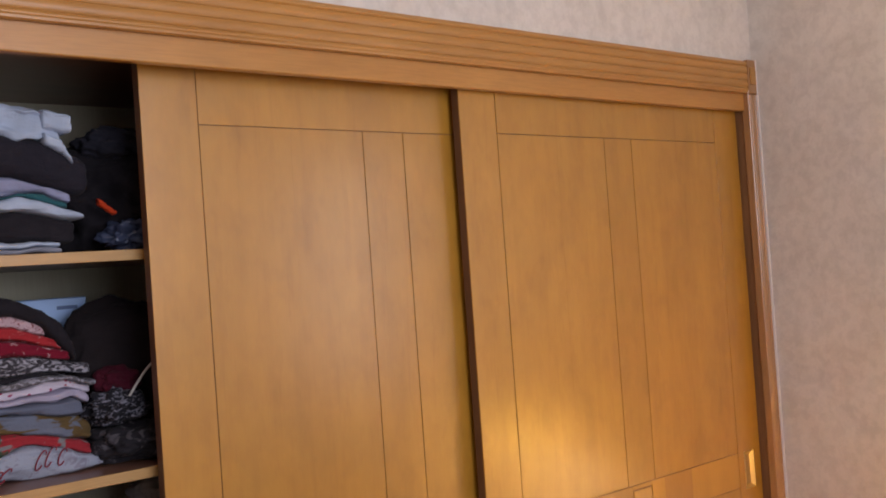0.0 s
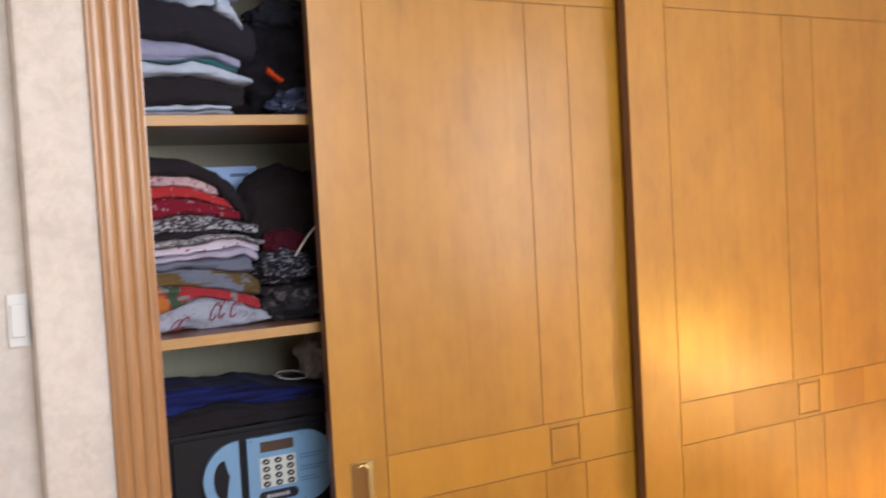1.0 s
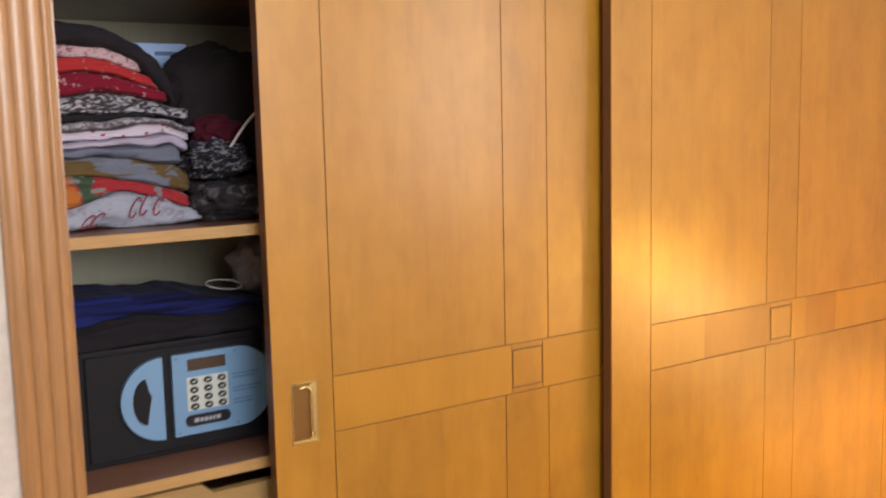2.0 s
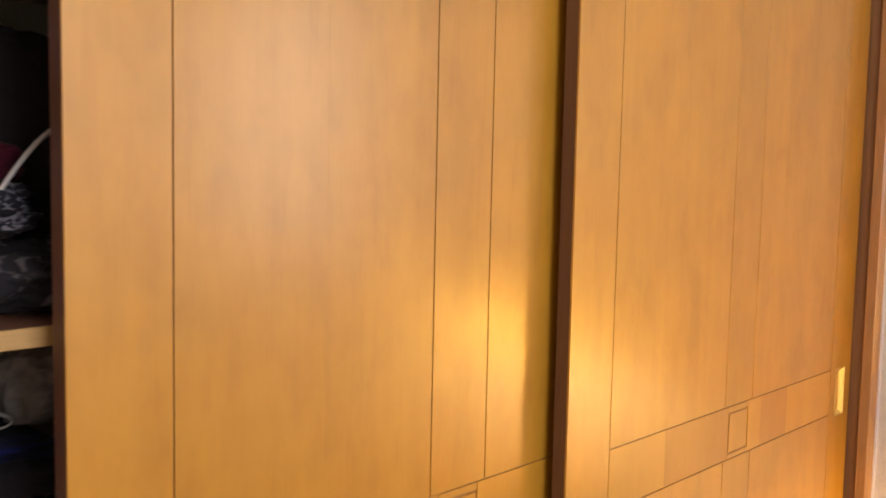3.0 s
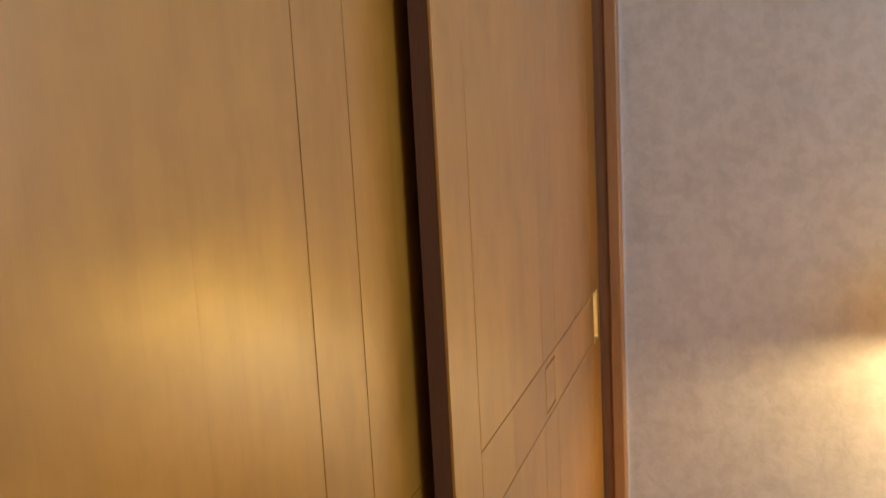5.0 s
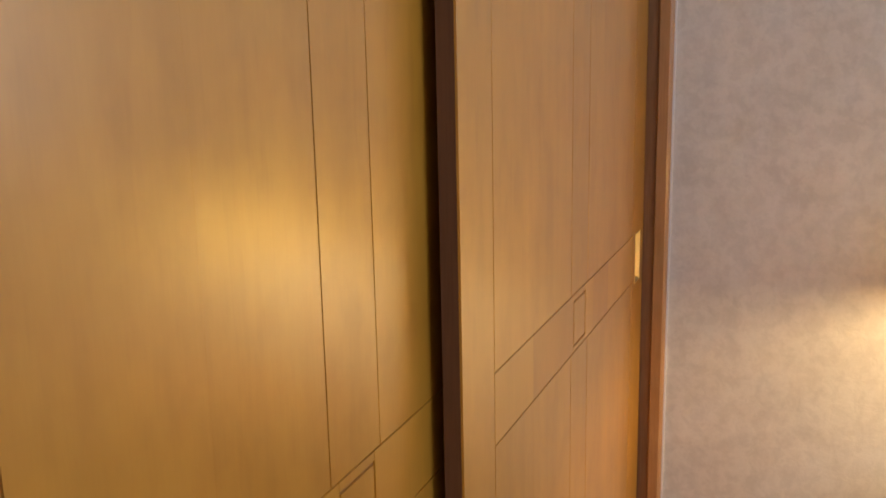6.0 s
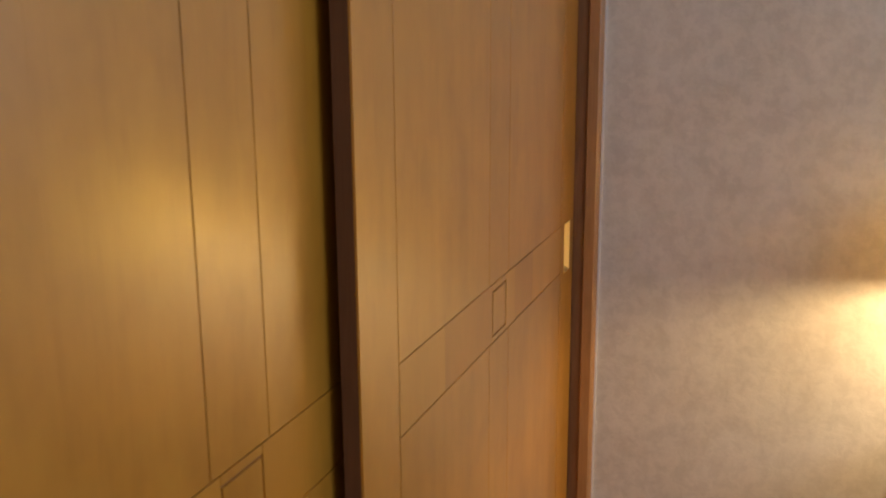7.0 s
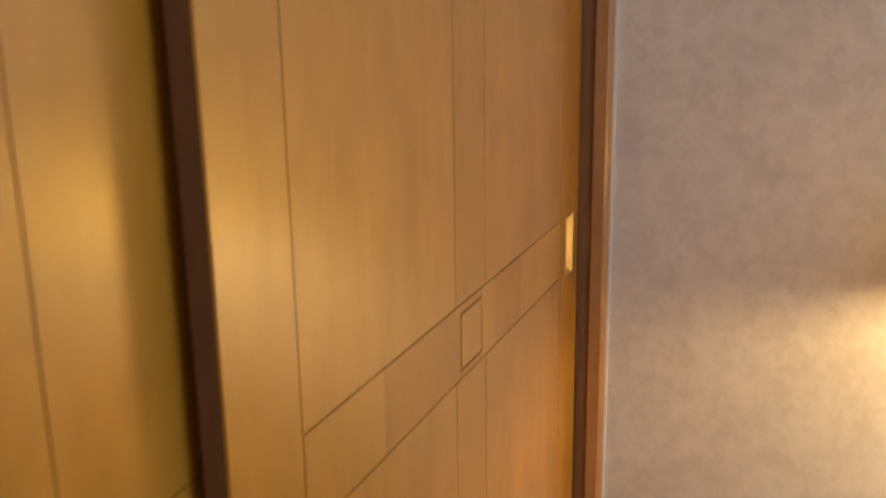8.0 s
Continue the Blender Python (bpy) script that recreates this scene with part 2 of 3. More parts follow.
def tube(points, r, seg=8):
    bm = bmesh.new()
    rows = []
    for k, p in enumerate(points):
        p = Vector(p)
        d = (Vector(points[min(k + 1, len(points) - 1)]) - Vector(points[max(k - 1, 0)])).normalized()
        a = d.cross(Vector((0, 1, 0.01))).normalized()
        b = d.cross(a)
        rows.append([bm.verts.new(p + r * (a * math.cos(2 * math.pi * s / seg) + b * math.sin(2 * math.pi * s / seg))) for s in range(seg)])
    for p, q in zip(rows, rows[1:]):
        for s in range(seg):
            bm.faces.new((p[s], p[(s + 1) % seg], q[(s + 1) % seg], q[s]))
    bm.faces.new(rows[0][::-1])
    bm.faces.new(rows[-1])
    return bm


# ---- the room ----
YW, XL_EDGE, CEIL = -0.035, -1.207, 2.55
OPEN_L, OPEN_R, OPEN_TOP = -1.022, 1.062, 1.935
YH, YF, XLEFT, YB = 0.015, 0.62, -2.60, -2.80        # set-back wall, niche back, left wall, rear wall
setting("floor", box(XLEFT - 0.1, XR + 0.12, YB - 0.1, YF + 0.2, -0.10, 0.0), floor_wood, "brown wooden floor of the bedroom", "floor")
setting("ceiling", box(XLEFT - 0.1, XR + 0.12, YB - 0.1, YF + 0.2, CEIL, CEIL + 0.1), white_paint, "plain white painted ceiling", "ceiling")
bme = box(XR, XR + 0.12, SIDE_Y + 0.41, YF + 0.1, 0.0, CEIL)
box(XR, XR + 0.12, YB, SIDE_Y - 0.41, 0.0, CEIL, bm=bme)
box(XR, XR + 0.12, SIDE_Y - 0.41, SIDE_Y + 0.41, 0.0, SIDE_Z - 0.51, bm=bme)
box(XR, XR + 0.12, SIDE_Y - 0.41, SIDE_Y + 0.41, SIDE_Z + 0.51, CEIL, bm=bme)
setting("wall_east", bme, wall_paint, "mottled beige plaster wall lit by a lamp", "wall")
setting("wall_west", box(XLEFT - 0.12, XLEFT, YB, YF + 0.1, 0.0, CEIL), wall_paint, "mottled beige plaster wall", "wall")
setting("wall_hall", box(XLEFT, XL_EDGE - 0.0005, YH, YH + 0.1, 0.0, CEIL), wall_paint, "shaded beige plaster wall with a light switch", "wall")
# wall round the wardrobe opening: pier, lintel, pier
bmw = box(XL_EDGE, OPEN_L - 0.002, YW, 0.10, 0.0, CEIL, 0.006, 2)
setting("wall_pier", bmw, wall_paint, "narrow pale plaster wall beside the wardrobe", "wall")
setting("wall_lintel", box(OPEN_L - 0.002, XR, YW, 0.10, OPEN_TOP + 0.03, CEIL), wall_paint, "pale beige plaster wall above the wardrobe", "wall")
setting("wall_reveal", box(OPEN_R + 0.002, XR, YW + 0.004, 0.10, 0.0, OPEN_TOP + 0.03), wall_paint, "narrow plaster reveal behind the right trim", "wall")
setting("wall_niche_side", box(XL_EDGE, OPEN_L - 0.024, 0.10, YF + 0.1, 0.0, CEIL), wall_paint, "plaster wall beside the wardrobe niche", "wall")
setting("wall_niche_back", box(OPEN_L - 0.024, XR, YF + 0.02, YF + 0.1, 0.0, CEIL), wall_paint, "plaster wall behind the wardrobe", "wall")
bmr = box(XLEFT, WIN_X - 0.86, YB - 0.1, YB, 0.0, CEIL)
box(WIN_X + 0.86, XR, YB - 0.1, YB, 0.0, CEIL, bm=bmr)
box(WIN_X - 0.86, WIN_X + 0.86, YB - 0.1, YB, 0.0, WIN_Z - 0.56, bm=bmr)
box(WIN_X - 0.86, WIN_X + 0.86, YB - 0.1, YB, WIN_Z + 0.56, CEIL, bm=bmr)
setting("wall_south", bmr, wall_paint, "beige plaster wall with a window opening", "wall")
setting("baseboard", box(XR - 0.014, XR, YB, YW - 0.02, 0.0, 0.115, 0.004, 2), base_wood, "dark brown wooden baseboard along the wall", "baseboard")
setting("caulk_line", box(XR - 0.004, XR - 0.0005, YW - 0.0150, YW - 0.001, 0.0, 2.019), caulk, "thin white caulk line beside the wooden trim", "trim")

# fluted trim round the opening
def reeds(a0, a1, front, back, cuts):
    """Cross-section of a moulding: softly bulging bands parted by narrow rounded grooves at the given shares of its width."""
    w = a1 - a0
    marks = [a0 + 0.005] + [a0 + w * c for c in cuts] + [a1 - 0.004]
    pts = [(a0, back), (a0, front + 0.006), (a0 + 0.002, front + 0.002)]
    for lo, hi in zip(marks, marks[1:]):
        lo, hi = lo + 0.0013, hi - 0.0013
        for k in range(7):
            u = k / 6
            pts.append((lo + (hi - lo) * u, front + 0.0012 - 0.0085 * u * (1 - u)))
        if hi < a1 - 0.012:
            pts += [(hi + 0.0006, front + 0.0026), (hi + 0.0013, front + 0.0030), (hi + 0.0020, front + 0.0026)]
    return pts + [(a1 - 0.002, front + 0.002), (a1, front + 0.006), (a1, back)]


TF = -0.046
trim = thing("wardrobe_trim", (0, YW, 0), "fluted honey-brown wooden trim round the wardrobe opening", "door trim")
tagged(trim, kind="structure")
part("side_casing", prism(reeds(-1.106, -1.026, TF, YW + 0.0005, (0.31, 0.56, 0.81)), "z", 0.0, 2.015), trim_wood, trim)
part("side_casing", prism(reeds(1.060, 1.0995, TF, YW + 0.0005, (0.35, 0.68)), "z", 0.0, 1.922), trim_wood, trim)
block = part("corner_block", box(1.058, 1.0994, TF - 0.003, YW, 1.923, 2.019, 0.003, 2), trim_wood, trim)
part("rosette", box(1.0655, 1.0925, TF - 0.0065, TF - 0.0032, 1.948, 1.998, 0.0025, 2), trim_wood_flat, block, "raised square on the corner block")
part("block_joint", box(1.0576, 1.0998, TF - 0.0022, YW - 0.001, 1.9195, 1.9228), groove_wood, block)
part("head_casing", prism([(b, a) for a, b in reeds(1.923, 2.015, TF, YW + 0.0005, (0.18, 0.40, 0.62, 0.84))], "x", -1.106, 1.057), trim_wood_flat, trim)


# jambs, fascia and tracks inside the opening
lining_frame = thing("wardrobe_lining", (0, 0, 0), "brown wooden jambs and fascia inside the wardrobe opening", "door frame")
tagged(lining_frame, kind="structure")
part("jamb", box(OPEN_R, OPEN_R + 0.0018, -0.034, 0.10, 0.0, OPEN_TOP, 0), jamb_wood, lining_frame)
part("jamb", box(OPEN_R - 0.006, OPEN_R - 0.0002, -0.046, -0.022, 0.0, OPEN_TOP, 0.002), trim_wood, lining_frame)
part("jamb", box(OPEN_L - 0.022, OPEN_L, -0.034, 0.10, 0.0, OPEN_TOP, 0), trim_wood, lining_frame)
part("fascia", box(OPEN_L, OPEN_R - 0.001, -0.030, -0.010, 1.875, 1.9345, 0.002), trim_wood_flat, lining_frame)
part("top_track", box(OPEN_L, OPEN_R - 0.001, -0.008, 0.10, 1.913, 1.934, 0), edge_wood, lining_frame)
part("sill", box(OPEN_L, OPEN_R - 0.001, -0.030, 0.10, 0.0, 0.075, 0.003), trim_wood_flat, lining_frame)

# ---- sliding doors ----
DW, DZ0, DZ1 = 1.053, 0.085, 1.910
RAIL, B_TOP, B_BOT = 1.785, 0.918, 0.822
G = 0.0010                                   # half a groove


def sliding_door(x, y, thick, label, pull_at, cuts, face, inset, left_slope=0.0125, end_slope=0.010, dish=0.0070):
    d = thing("sliding_door", (x, y, DZ0), label, "sliding door", "sliding wardrobe doors")
    c = x + (0.055 if pull_at == 0 else DW - 0.055)
    hw, z0, z1 = 0.0235, 0.8135, 0.9165
    bm = box(x, c - hw, y + 0.0035, y + thick, DZ0, DZ1)
    box(c + hw, x + DW, y + 0.0035, y + thick, DZ0, DZ1, bm=bm)
    box(c - hw, c + hw, y + 0.0035, y + thick, DZ0, z0, bm=bm)
    box(c - hw, c + hw, y + 0.0035, y + thick, z1, DZ1, bm=bm)
    part("core", bm, edge_wood, d, "dark brown door edge")
    bm = box(x + 0.002, c - hw, y + 0.0026, y + 0.0034, DZ0 + 0.002, DZ1 - 0.002)
    box(c + hw, x + DW - 0.002, y + 0.0026, y + 0.0034, DZ0 + 0.002, DZ1 - 0.002, bm=bm)
    part("groove_bed", bm, groove_wood, d)
    l, r, s0, s1 = 0.108, 0.945, 0.472, 0.577
    q0, q1, qz0, qz1 = 0.488, 0.5625, 0.832, 0.9065

    def panel(name, a0, a1, c0, c1, g=(1, 1, 1, 1), front=0.0, mat=face):
        part(name, box(x + a0 + G * g[0], x + a1 - G * g[1], y + front, y + 0.0032, c0 + G * g[2], c1 - G * g[3], 0.00012), mat, d)
    for a0, a1, side in ((0, l, 0), (r, DW, 1)):
        if side == pull_at:                   # stile with a mortise for the flush pull
            m0, m1 = (0.031, 0.079) if side == 0 else (DW - 0.079, DW - 0.031)
            g0, g1 = (0, 1) if side == 0 else (1, 0)
            panel("stile", a0, a1, DZ0, 0.813, (g0, g1, 0, 0))
            panel("stile", a0, a1, 0.917, DZ1, (g0, g1, 0, 0))
            panel("stile", a0, m0, 0.813, 0.917, (g0, 0, 0, 0))
            panel("stile", m1, a1, 0.813, 0.917, (0, g1, 0, 0))
        else:
            panel("stile", a0, a1, DZ0, DZ1, (side, 1 - side, 0, 0))
    panel("top_rail", l, r, RAIL, DZ1, (1, 1, 1, 0))
    for c0, c1, a, b in ((B_TOP, RAIL, 0.30, 0.76), (DZ0, B_BOT, cuts[0][0], cuts[1][-1])):
        panel("veneer_leaf", l, a, c0, c1, (1, 0, 1, 1))
        panel("veneer_leaf", a, s0, c0, c1, (0, 1, 1, 1))
        panel("centre_strip", s0, s1, c0, c1)
        panel("veneer_leaf", s1, b, c0, c1, (1, 0, 1, 1))
        panel("veneer_leaf", b, r, c0, c1, (0, 1, 1, 1))
    # band of veneer pieces with a square inlay
    xs = [l] + cuts[0] + [q0]
    for k in range(len(xs) - 1):
        panel("band_piece", xs[k], xs[k + 1], B_BOT, B_TOP, (0 if k else 1, 0 if k < len(xs) - 2 else 1, 1, 1), 0.0, inset if k == 1 else band_wood)
    xs = [q1] + cuts[1] + [r]
    for k in range(len(xs) - 1):
        panel("band_piece", xs[k], xs[k + 1], B_BOT, B_TOP, (0 if k else 1, 0 if k < len(xs) - 2 else 1, 1, 1), 0.0, inset if k == 1 else band_wood)
    panel("band_piece", q0, q1, B_BOT, qz0, (0, 0, 1, 1))
    panel("band_piece", q0, q1, qz1, B_TOP, (0, 0, 1, 1))
    panel("square_inlay", q0, q1, qz0, qz1, (2.8, 2.8, 2.8, 2.8))
    # flush pull: rim and dished cup
    bm = bmesh.new()
    rings = []
    for w, h, yy in ((hw, 0, 0.0010), (hw, 0, -0.0006), (hw - 0.0006, 0.0006, -0.0010), (hw - 0.0013, 0.0013, -0.0010), (hw - 0.0019, 0.0019, 0.0), (hw - 0.0125, 0.010, dish)):
        if yy > 0.003:
            h = end_slope
        wl = hw - left_slope if yy > 0.003 else w
        rings.append([bm.verts.new((c + (w if sx > 0 else -wl), y + yy, (z0 + h) if sz < 0 else (z1 - h))) for sx, sz in ((-1, -1), (1, -1), (1, 1), (-1, 1))])
    for p, q in zip(rings, rings[1:]):
        for k in range(4):
            bm.faces.new((p[k], p[(k + 1) % 4], q[(k + 1) % 4], q[k]))
    pull = part("flush_pull", bm, brass, d, "brass recessed flush pull")
    bm = box(c - hw + left_slope - 0.0002, c + hw - 0.0123, y + dish - 0.0002, y + dish + 0.002, z0 + end_slope - 0.0002, z1 - end_slope + 0.0002)
    part("cup", bm, recess_metal if pull_at == 0 else brass, pull)
    if pull_at == 0:                          # tube added for the cup wall's bright reflection, bent over at its upper end
        bend = [(-0.009, 0.092), (0.000, 0.0945), (0.0075, 0.0935), (0.0122, 0.088), (0.0132, 0.078), (0.0128, 0.050), (0.0128, 0.022), (0.0138, 0.011)]
        part("cup_glint", tube([(c + px, y + 0.0012, z0 + pz) for px, pz in bend], 0.0030, 10), brass_glint, pull, "brass tube standing for the bright reflection in the cup", True)
    return d


DOOR_B = sliding_door(0.0, 0.0, 0.024, "closed honey-brown veneered sliding door with square inlay and brass pull", 1, ([0.27], [0.615, 0.73]), door_wood_b, band_dark)
DOOR_A = sliding_door(-0.706, 0.041, 0.024, "half-open honey-brown veneered sliding door beside the open wardrobe bay", 0, ([0.33], [0.68]), door_wood_a, band_wood, 0.0035, 0.005, 0.0036)

# ---- wardrobe inside ----
BAY_L, BAY_R, BACK = OPEN_L - 0.02, 0.02, 0.60
SF = 0.092                                    # front of the shelves
carcass = thing("wardrobe_carcass", (-0.5, 0.35, 0), "pale laminate wardrobe interior, open at one bay", "wardrobe")
part("side_panel", box(BAY_L - 0.002, BAY_L + 0.016, 0.101, BACK, 0.0, 1.913), lining, carcass)
part("side_panel", box(BAY_R, BAY_R + 0.018, 0.10, BACK, 0.0, 1.913), lining, carcass)
part("side_panel", box(OPEN_R - 0.002, OPEN_R + 0.016, 0.101, BACK, 0.0, 1.913), lining, carcass)
part("back_panel", box(BAY_L + 0.016, OPEN_R - 0.002, BACK, BACK + 0.012, 0.0, 1.913), lining, carcass)
part("top_panel", box(BAY_L, OPEN_R + 0.016, 0.101, BACK + 0.012, 1.913, 1.930), shelf_top, carcass, "reddish brown top panel")
for z in (1.566, 1.179, 0.787):
    sh = part("shelf", box(BAY_L + 0.0165, BAY_R - 0.0005, SF + 0.004, BACK - 0.001, z - 0.018, z, 0.0006), shelf_top, carcass, "reddish brown wooden shelf")
    part("shelf_edge", box(BAY_L + 0.0165, BAY_R - 0.0005, SF, SF + 0.0035, z - 0.0185, z + 0.0003, 0.0008), shelf_wood, sh, "pale wooden edge strip")
# drawer under the lowest shelf, its front cut away for a finger pull
drawer = thing("drawer", (-0.51, SF, 0.35), "pale wooden drawer front with a dark finger slot", "drawer")
out = [(BAY_L + 0.018, 0.40), (BAY_R - 0.002, 0.40), (BAY_R - 0.002, 0.764), (-0.640, 0.764), (-0.655, 0.746), (-0.795, 0.746), (-0.815, 0.764), (BAY_L + 0.018, 0.764)]
part("drawer_front", prism(out, "y", SF, SF + 0.018), drawer_wood, drawer)
part("drawer_box", box(BAY_L + 0.03, BAY_R - 0.015, SF + 0.0185, BACK - 0.03, 0.42, 0.70), edge_wood, drawer)
part("drawer_front", box(BAY_L + 0.018, BAY_R - 0.002, SF, SF + 0.018, 0.08, 0.396, 0.001), drawer_wood, drawer)

# ---- bedside lamp behind the view, whose light falls on doors and wall ----
def lathe(profile, centre, seg=32):
    bm = bmesh.new()
    rows = [[bm.verts.new((centre[0] + r * math.cos(2 * math.pi * k / seg), centre[1] + r * math.sin(2 * math.pi * k / seg), centre[2] + z)) for k in range(seg)] for r, z in profile]
    for p, q in zip(rows, rows[1:]):
        for k in range(seg):
            bm.faces.new((p[k], p[(k + 1) % seg], q[(k + 1) % seg], q[k]))
    return bm


shade_mat, snt, sb = material("lamp_shade_fabric", (0.80, 0.68, 0.48), 0.9)
tr = snt.nodes.new("ShaderNodeBsdfTranslucent")
tr.inputs[0].default_value = (0.98, 0.88, 0.58, 1)
mx = snt.nodes.new("ShaderNodeMixShader")
mx.inputs[0].default_value = 0.88
snt.links.new(sb.outputs[0], mx.inputs[1])
snt.links.new(tr.outputs[0], mx.inputs[2])
snt.links.new(mx.outputs[0], snt.nodes["Material Output"].inputs[0])
lamp = thing("table_lamp", (LAMP[0], LAMP[1], LAMP[2] - 0.342), "lit bedside lamp with a cream fabric shade", "lamp")
part("shade", lathe([(0.124, -0.026), (0.090, 0.175), (0.0885, 0.175), (0.1225, -0.026)], LAMP), shade_mat, lamp, "cream fabric shade", True)
part("stem", lathe([(0.0, -0.342), (0.07, -0.342), (0.07, -0.325), (0.018, -0.29), (0.012, -0.15), (0.012, -0.06), (0.0, -0.06)], LAMP, 24), brass, lamp, "brass stem", True)
night = thing("bedside_table", (0.90, -0.95, 0.0), "small brown wooden bedside table", "bedside table")
part("tabletop", box(0.70, 1.08, -1.18, -0.70, 0.495, 0.52, 0.004, 2), trim_wood_flat, night)
part("body", box(0.72, 1.08, -1.16, -0.72, 0.08, 0.4945, 0.002), trim_wood, night)
for lx in (0.74, 1.05):
    for ly in (-1.13, -0.75):
        part("leg", box(lx - 0.02, lx + 0.02, ly - 0.02, ly + 0.02, 0.0, 0.0795), trim_wood, night)

# ---- light switch in the hall ----
sw = thing("light_switch", (-1.22, YH, 1.247), "small white plastic switch on the set-back wall", "light switch")
part("plate", box(-1.240, -1.2085, YH - 0.008, YH, 1.205, 1.287, 0.003, 2), white_plastic, sw)
part("rocker", box(-1.236, -1.2125, YH - 0.012, YH - 0.0085, 1.220, 1.272, 0.002, 1), white_plastic, sw)


# ---- folded clothes ----
def folded(name, label, mat, x0, x1, y0, y1, bottom, top, plies=2, rough=0.004, seed=0, group="folded clothes"):
    """A folded garment: rounded fold in front, plies showing as ripples, uneven edges; bottom and top are lines of (x, z)."""
    bm = bmesh.new()
    nx, ns = 64, 64
    rows = []
    for i in range(nx + 1):
        u = i / nx
        x = x0 + (x1 - x0) * u
        zb, zt = (float(np.interp(x, [p[0] for p in line], [p[1] for p in line])) for line in (bottom, top))
        zb += 0.0035 * noise.noise((x * 26, bottom[0][1] * 40, 2.0)) + 0.0045 * noise.noise((x * 13, bottom[0][1] * 25, 7.0))
        zt += 0.0035 * noise.noise((x * 26, top[0][1] * 40, 2.0)) + 0.0045 * noise.noise((x * 13, top[0][1] * 25, 7.0))
        e = (1 - abs(2 * u - 1) ** 16) ** 0.5
        zm, hz = (zb + zt) / 2, max((zt - zb) / 2, 0.0015) * (0.62 + 0.38 * e) * 1.12
        shift = 0.012 * noise.noise((x * 11, seed * 3.1, 0.5))
        ya, yb = y0 + shift + 0.012 * (1 - e), y1 - 0.02 * (1 - e)
        row = []
        for j in range(ns):
            s = 2 * math.pi * j / ns
            c, d = math.cos(s), math.sin(s)
            yy = (ya + yb) / 2 - (yb - ya) / 2 * math.copysign(abs(c) ** 0.30, c)
            zz = zm + hz * math.copysign(abs(d) ** 0.40, d)
            if c > 0.3:                      # ripples of the plies and creases in front
                yy += 0.004 * abs(math.sin(math.pi * plies * (zz - zm + hz) / (2 * hz)) ) * -1 + 0.003
            yy += 0.0035 * noise.noise((x * 5 + seed, zz * 210, 0.3)) + 0.006 * noise.noise((x * 15 + seed, zz * 38, 4.0))
            n = noise.noise((x * 22, zz * 60 + seed, yy * 12))
            n2 = noise.noise((x * 60, zz * 90 + seed * 2, yy * 30))
            row.append(bm.verts.new((x, yy + rough * n, zz + min(rough, hz) * (0.7 * n + 0.3 * n2))))
        rows.append(row)
    for p, q in zip(rows, rows[1:]):
        for j in range(ns):
            bm.faces.new((p[j], p[(j + 1) % ns], q[(j + 1) % ns], q[j]))
    for row in (rows[0], rows[-1]):
        bm.faces.new(row)
    return tagged(part(name, bm, mat, None, smooth=True), label, "clothes", group)


def heap(name, label, mat, centre, size, seed, category="clothes", crease=0.30):
    """A crumpled bundle of cloth with ridges and hollows, flat where it lies on the shelf."""
    bm = bmesh.new()
    bmesh.ops.create_icosphere(bm, subdivisions=5, radius=1)
    for v in bm.verts:
        p = v.co.normalized()
        r = 1 + crease * noise.noise(p * 2.1 + Vector((seed, 0, 0))) - 0.7 * crease * abs(noise.noise(p * 4.6 + Vector((0, seed, 0)))) + 0.12 * crease * noise.noise(p * 14)
        q = Vector((p.x * size[0], p.y * size[1], p.z * size[2])) * r
        q.z = max(q.z, -size[2] * 0.82)
        v.co = Vector(centre) + q
    return tagged(part(name, bm, mat, None, smooth=True), label, category)


XL = -1.003
black_cloth = cloth("black_cloth", (0.019, 0.016, 0.021))
navy_cloth = cloth("navy_cloth", (0.020, 0.018, 0.027))
white_cloth = cloth("white_cotton", (0.43, 0.52, 0.67))
lav_cloth = cloth("lavender_cotton", (0.30, 0.32, 0.48))
teal_cloth = cloth("teal_cotton", (0.02, 0.11, 0.13))
grey_cloth = cloth("grey_cotton", (0.26, 0.27, 0.33))
slate_cloth = cloth("slate_blue_jersey", (0.15, 0.17, 0.24))
red_cloth = cloth("orange_red_cotton", (0.40, 0.028, 0.034), (0.50, 0.32, 0.33), "print", 40, 0.58, 0.66)
dark_red = cloth("crimson_print", (0.20, 0.009, 0.026), (0.48, 0.32, 0.35), "print", 60, 0.60, 0.67)
pink_lace = cloth("pale_pink_lace", (0.54, 0.37, 0.41), (0.24, 0.07, 0.08), "print", 130, 0.50, 0.66)
bw_print = cloth("black_and_white_print", (0.04, 0.036, 0.044), (0.40, 0.39, 0.45), "print", 105, 0.45, 0.64, None, (0.6, 1, 1))
grey_print = cloth("grey_mottled_print", (0.12, 0.11, 0.12), (0.36, 0.35, 0.42), "print", 100, 0.40, 0.60)
pink_dots = cloth("white_cotton_with_red_dots", (0.60, 0.54, 0.64), (0.35, 0.03, 0.09), "dots", 75, 0.20, 0.28)
lilac = cloth("lilac_cotton", (0.45, 0.41, 0.54))
ochre = cloth("slate_and_ochre_print", (0.15, 0.17, 0.23), (0.135, 0.085, 0.035), "print", 26, 0.49, 0.54, stretch=(0.3, 1, 1))
orange = cloth("orange_red_and_green_print", (0.36, 0.03, 0.04), (0.21, 0.20, 0.21), "print", 34, 0.50, 0.55, None, (0.35, 1, 1), ((0.46, 0.14, 0.035), (0.045, 0.08, 0.05)))
white_loops = cloth("pale_grey_cotton", (0.34, 0.37, 0.46), (0.28, 0.27, 0.34), "print", 60, 0.5, 0.62)
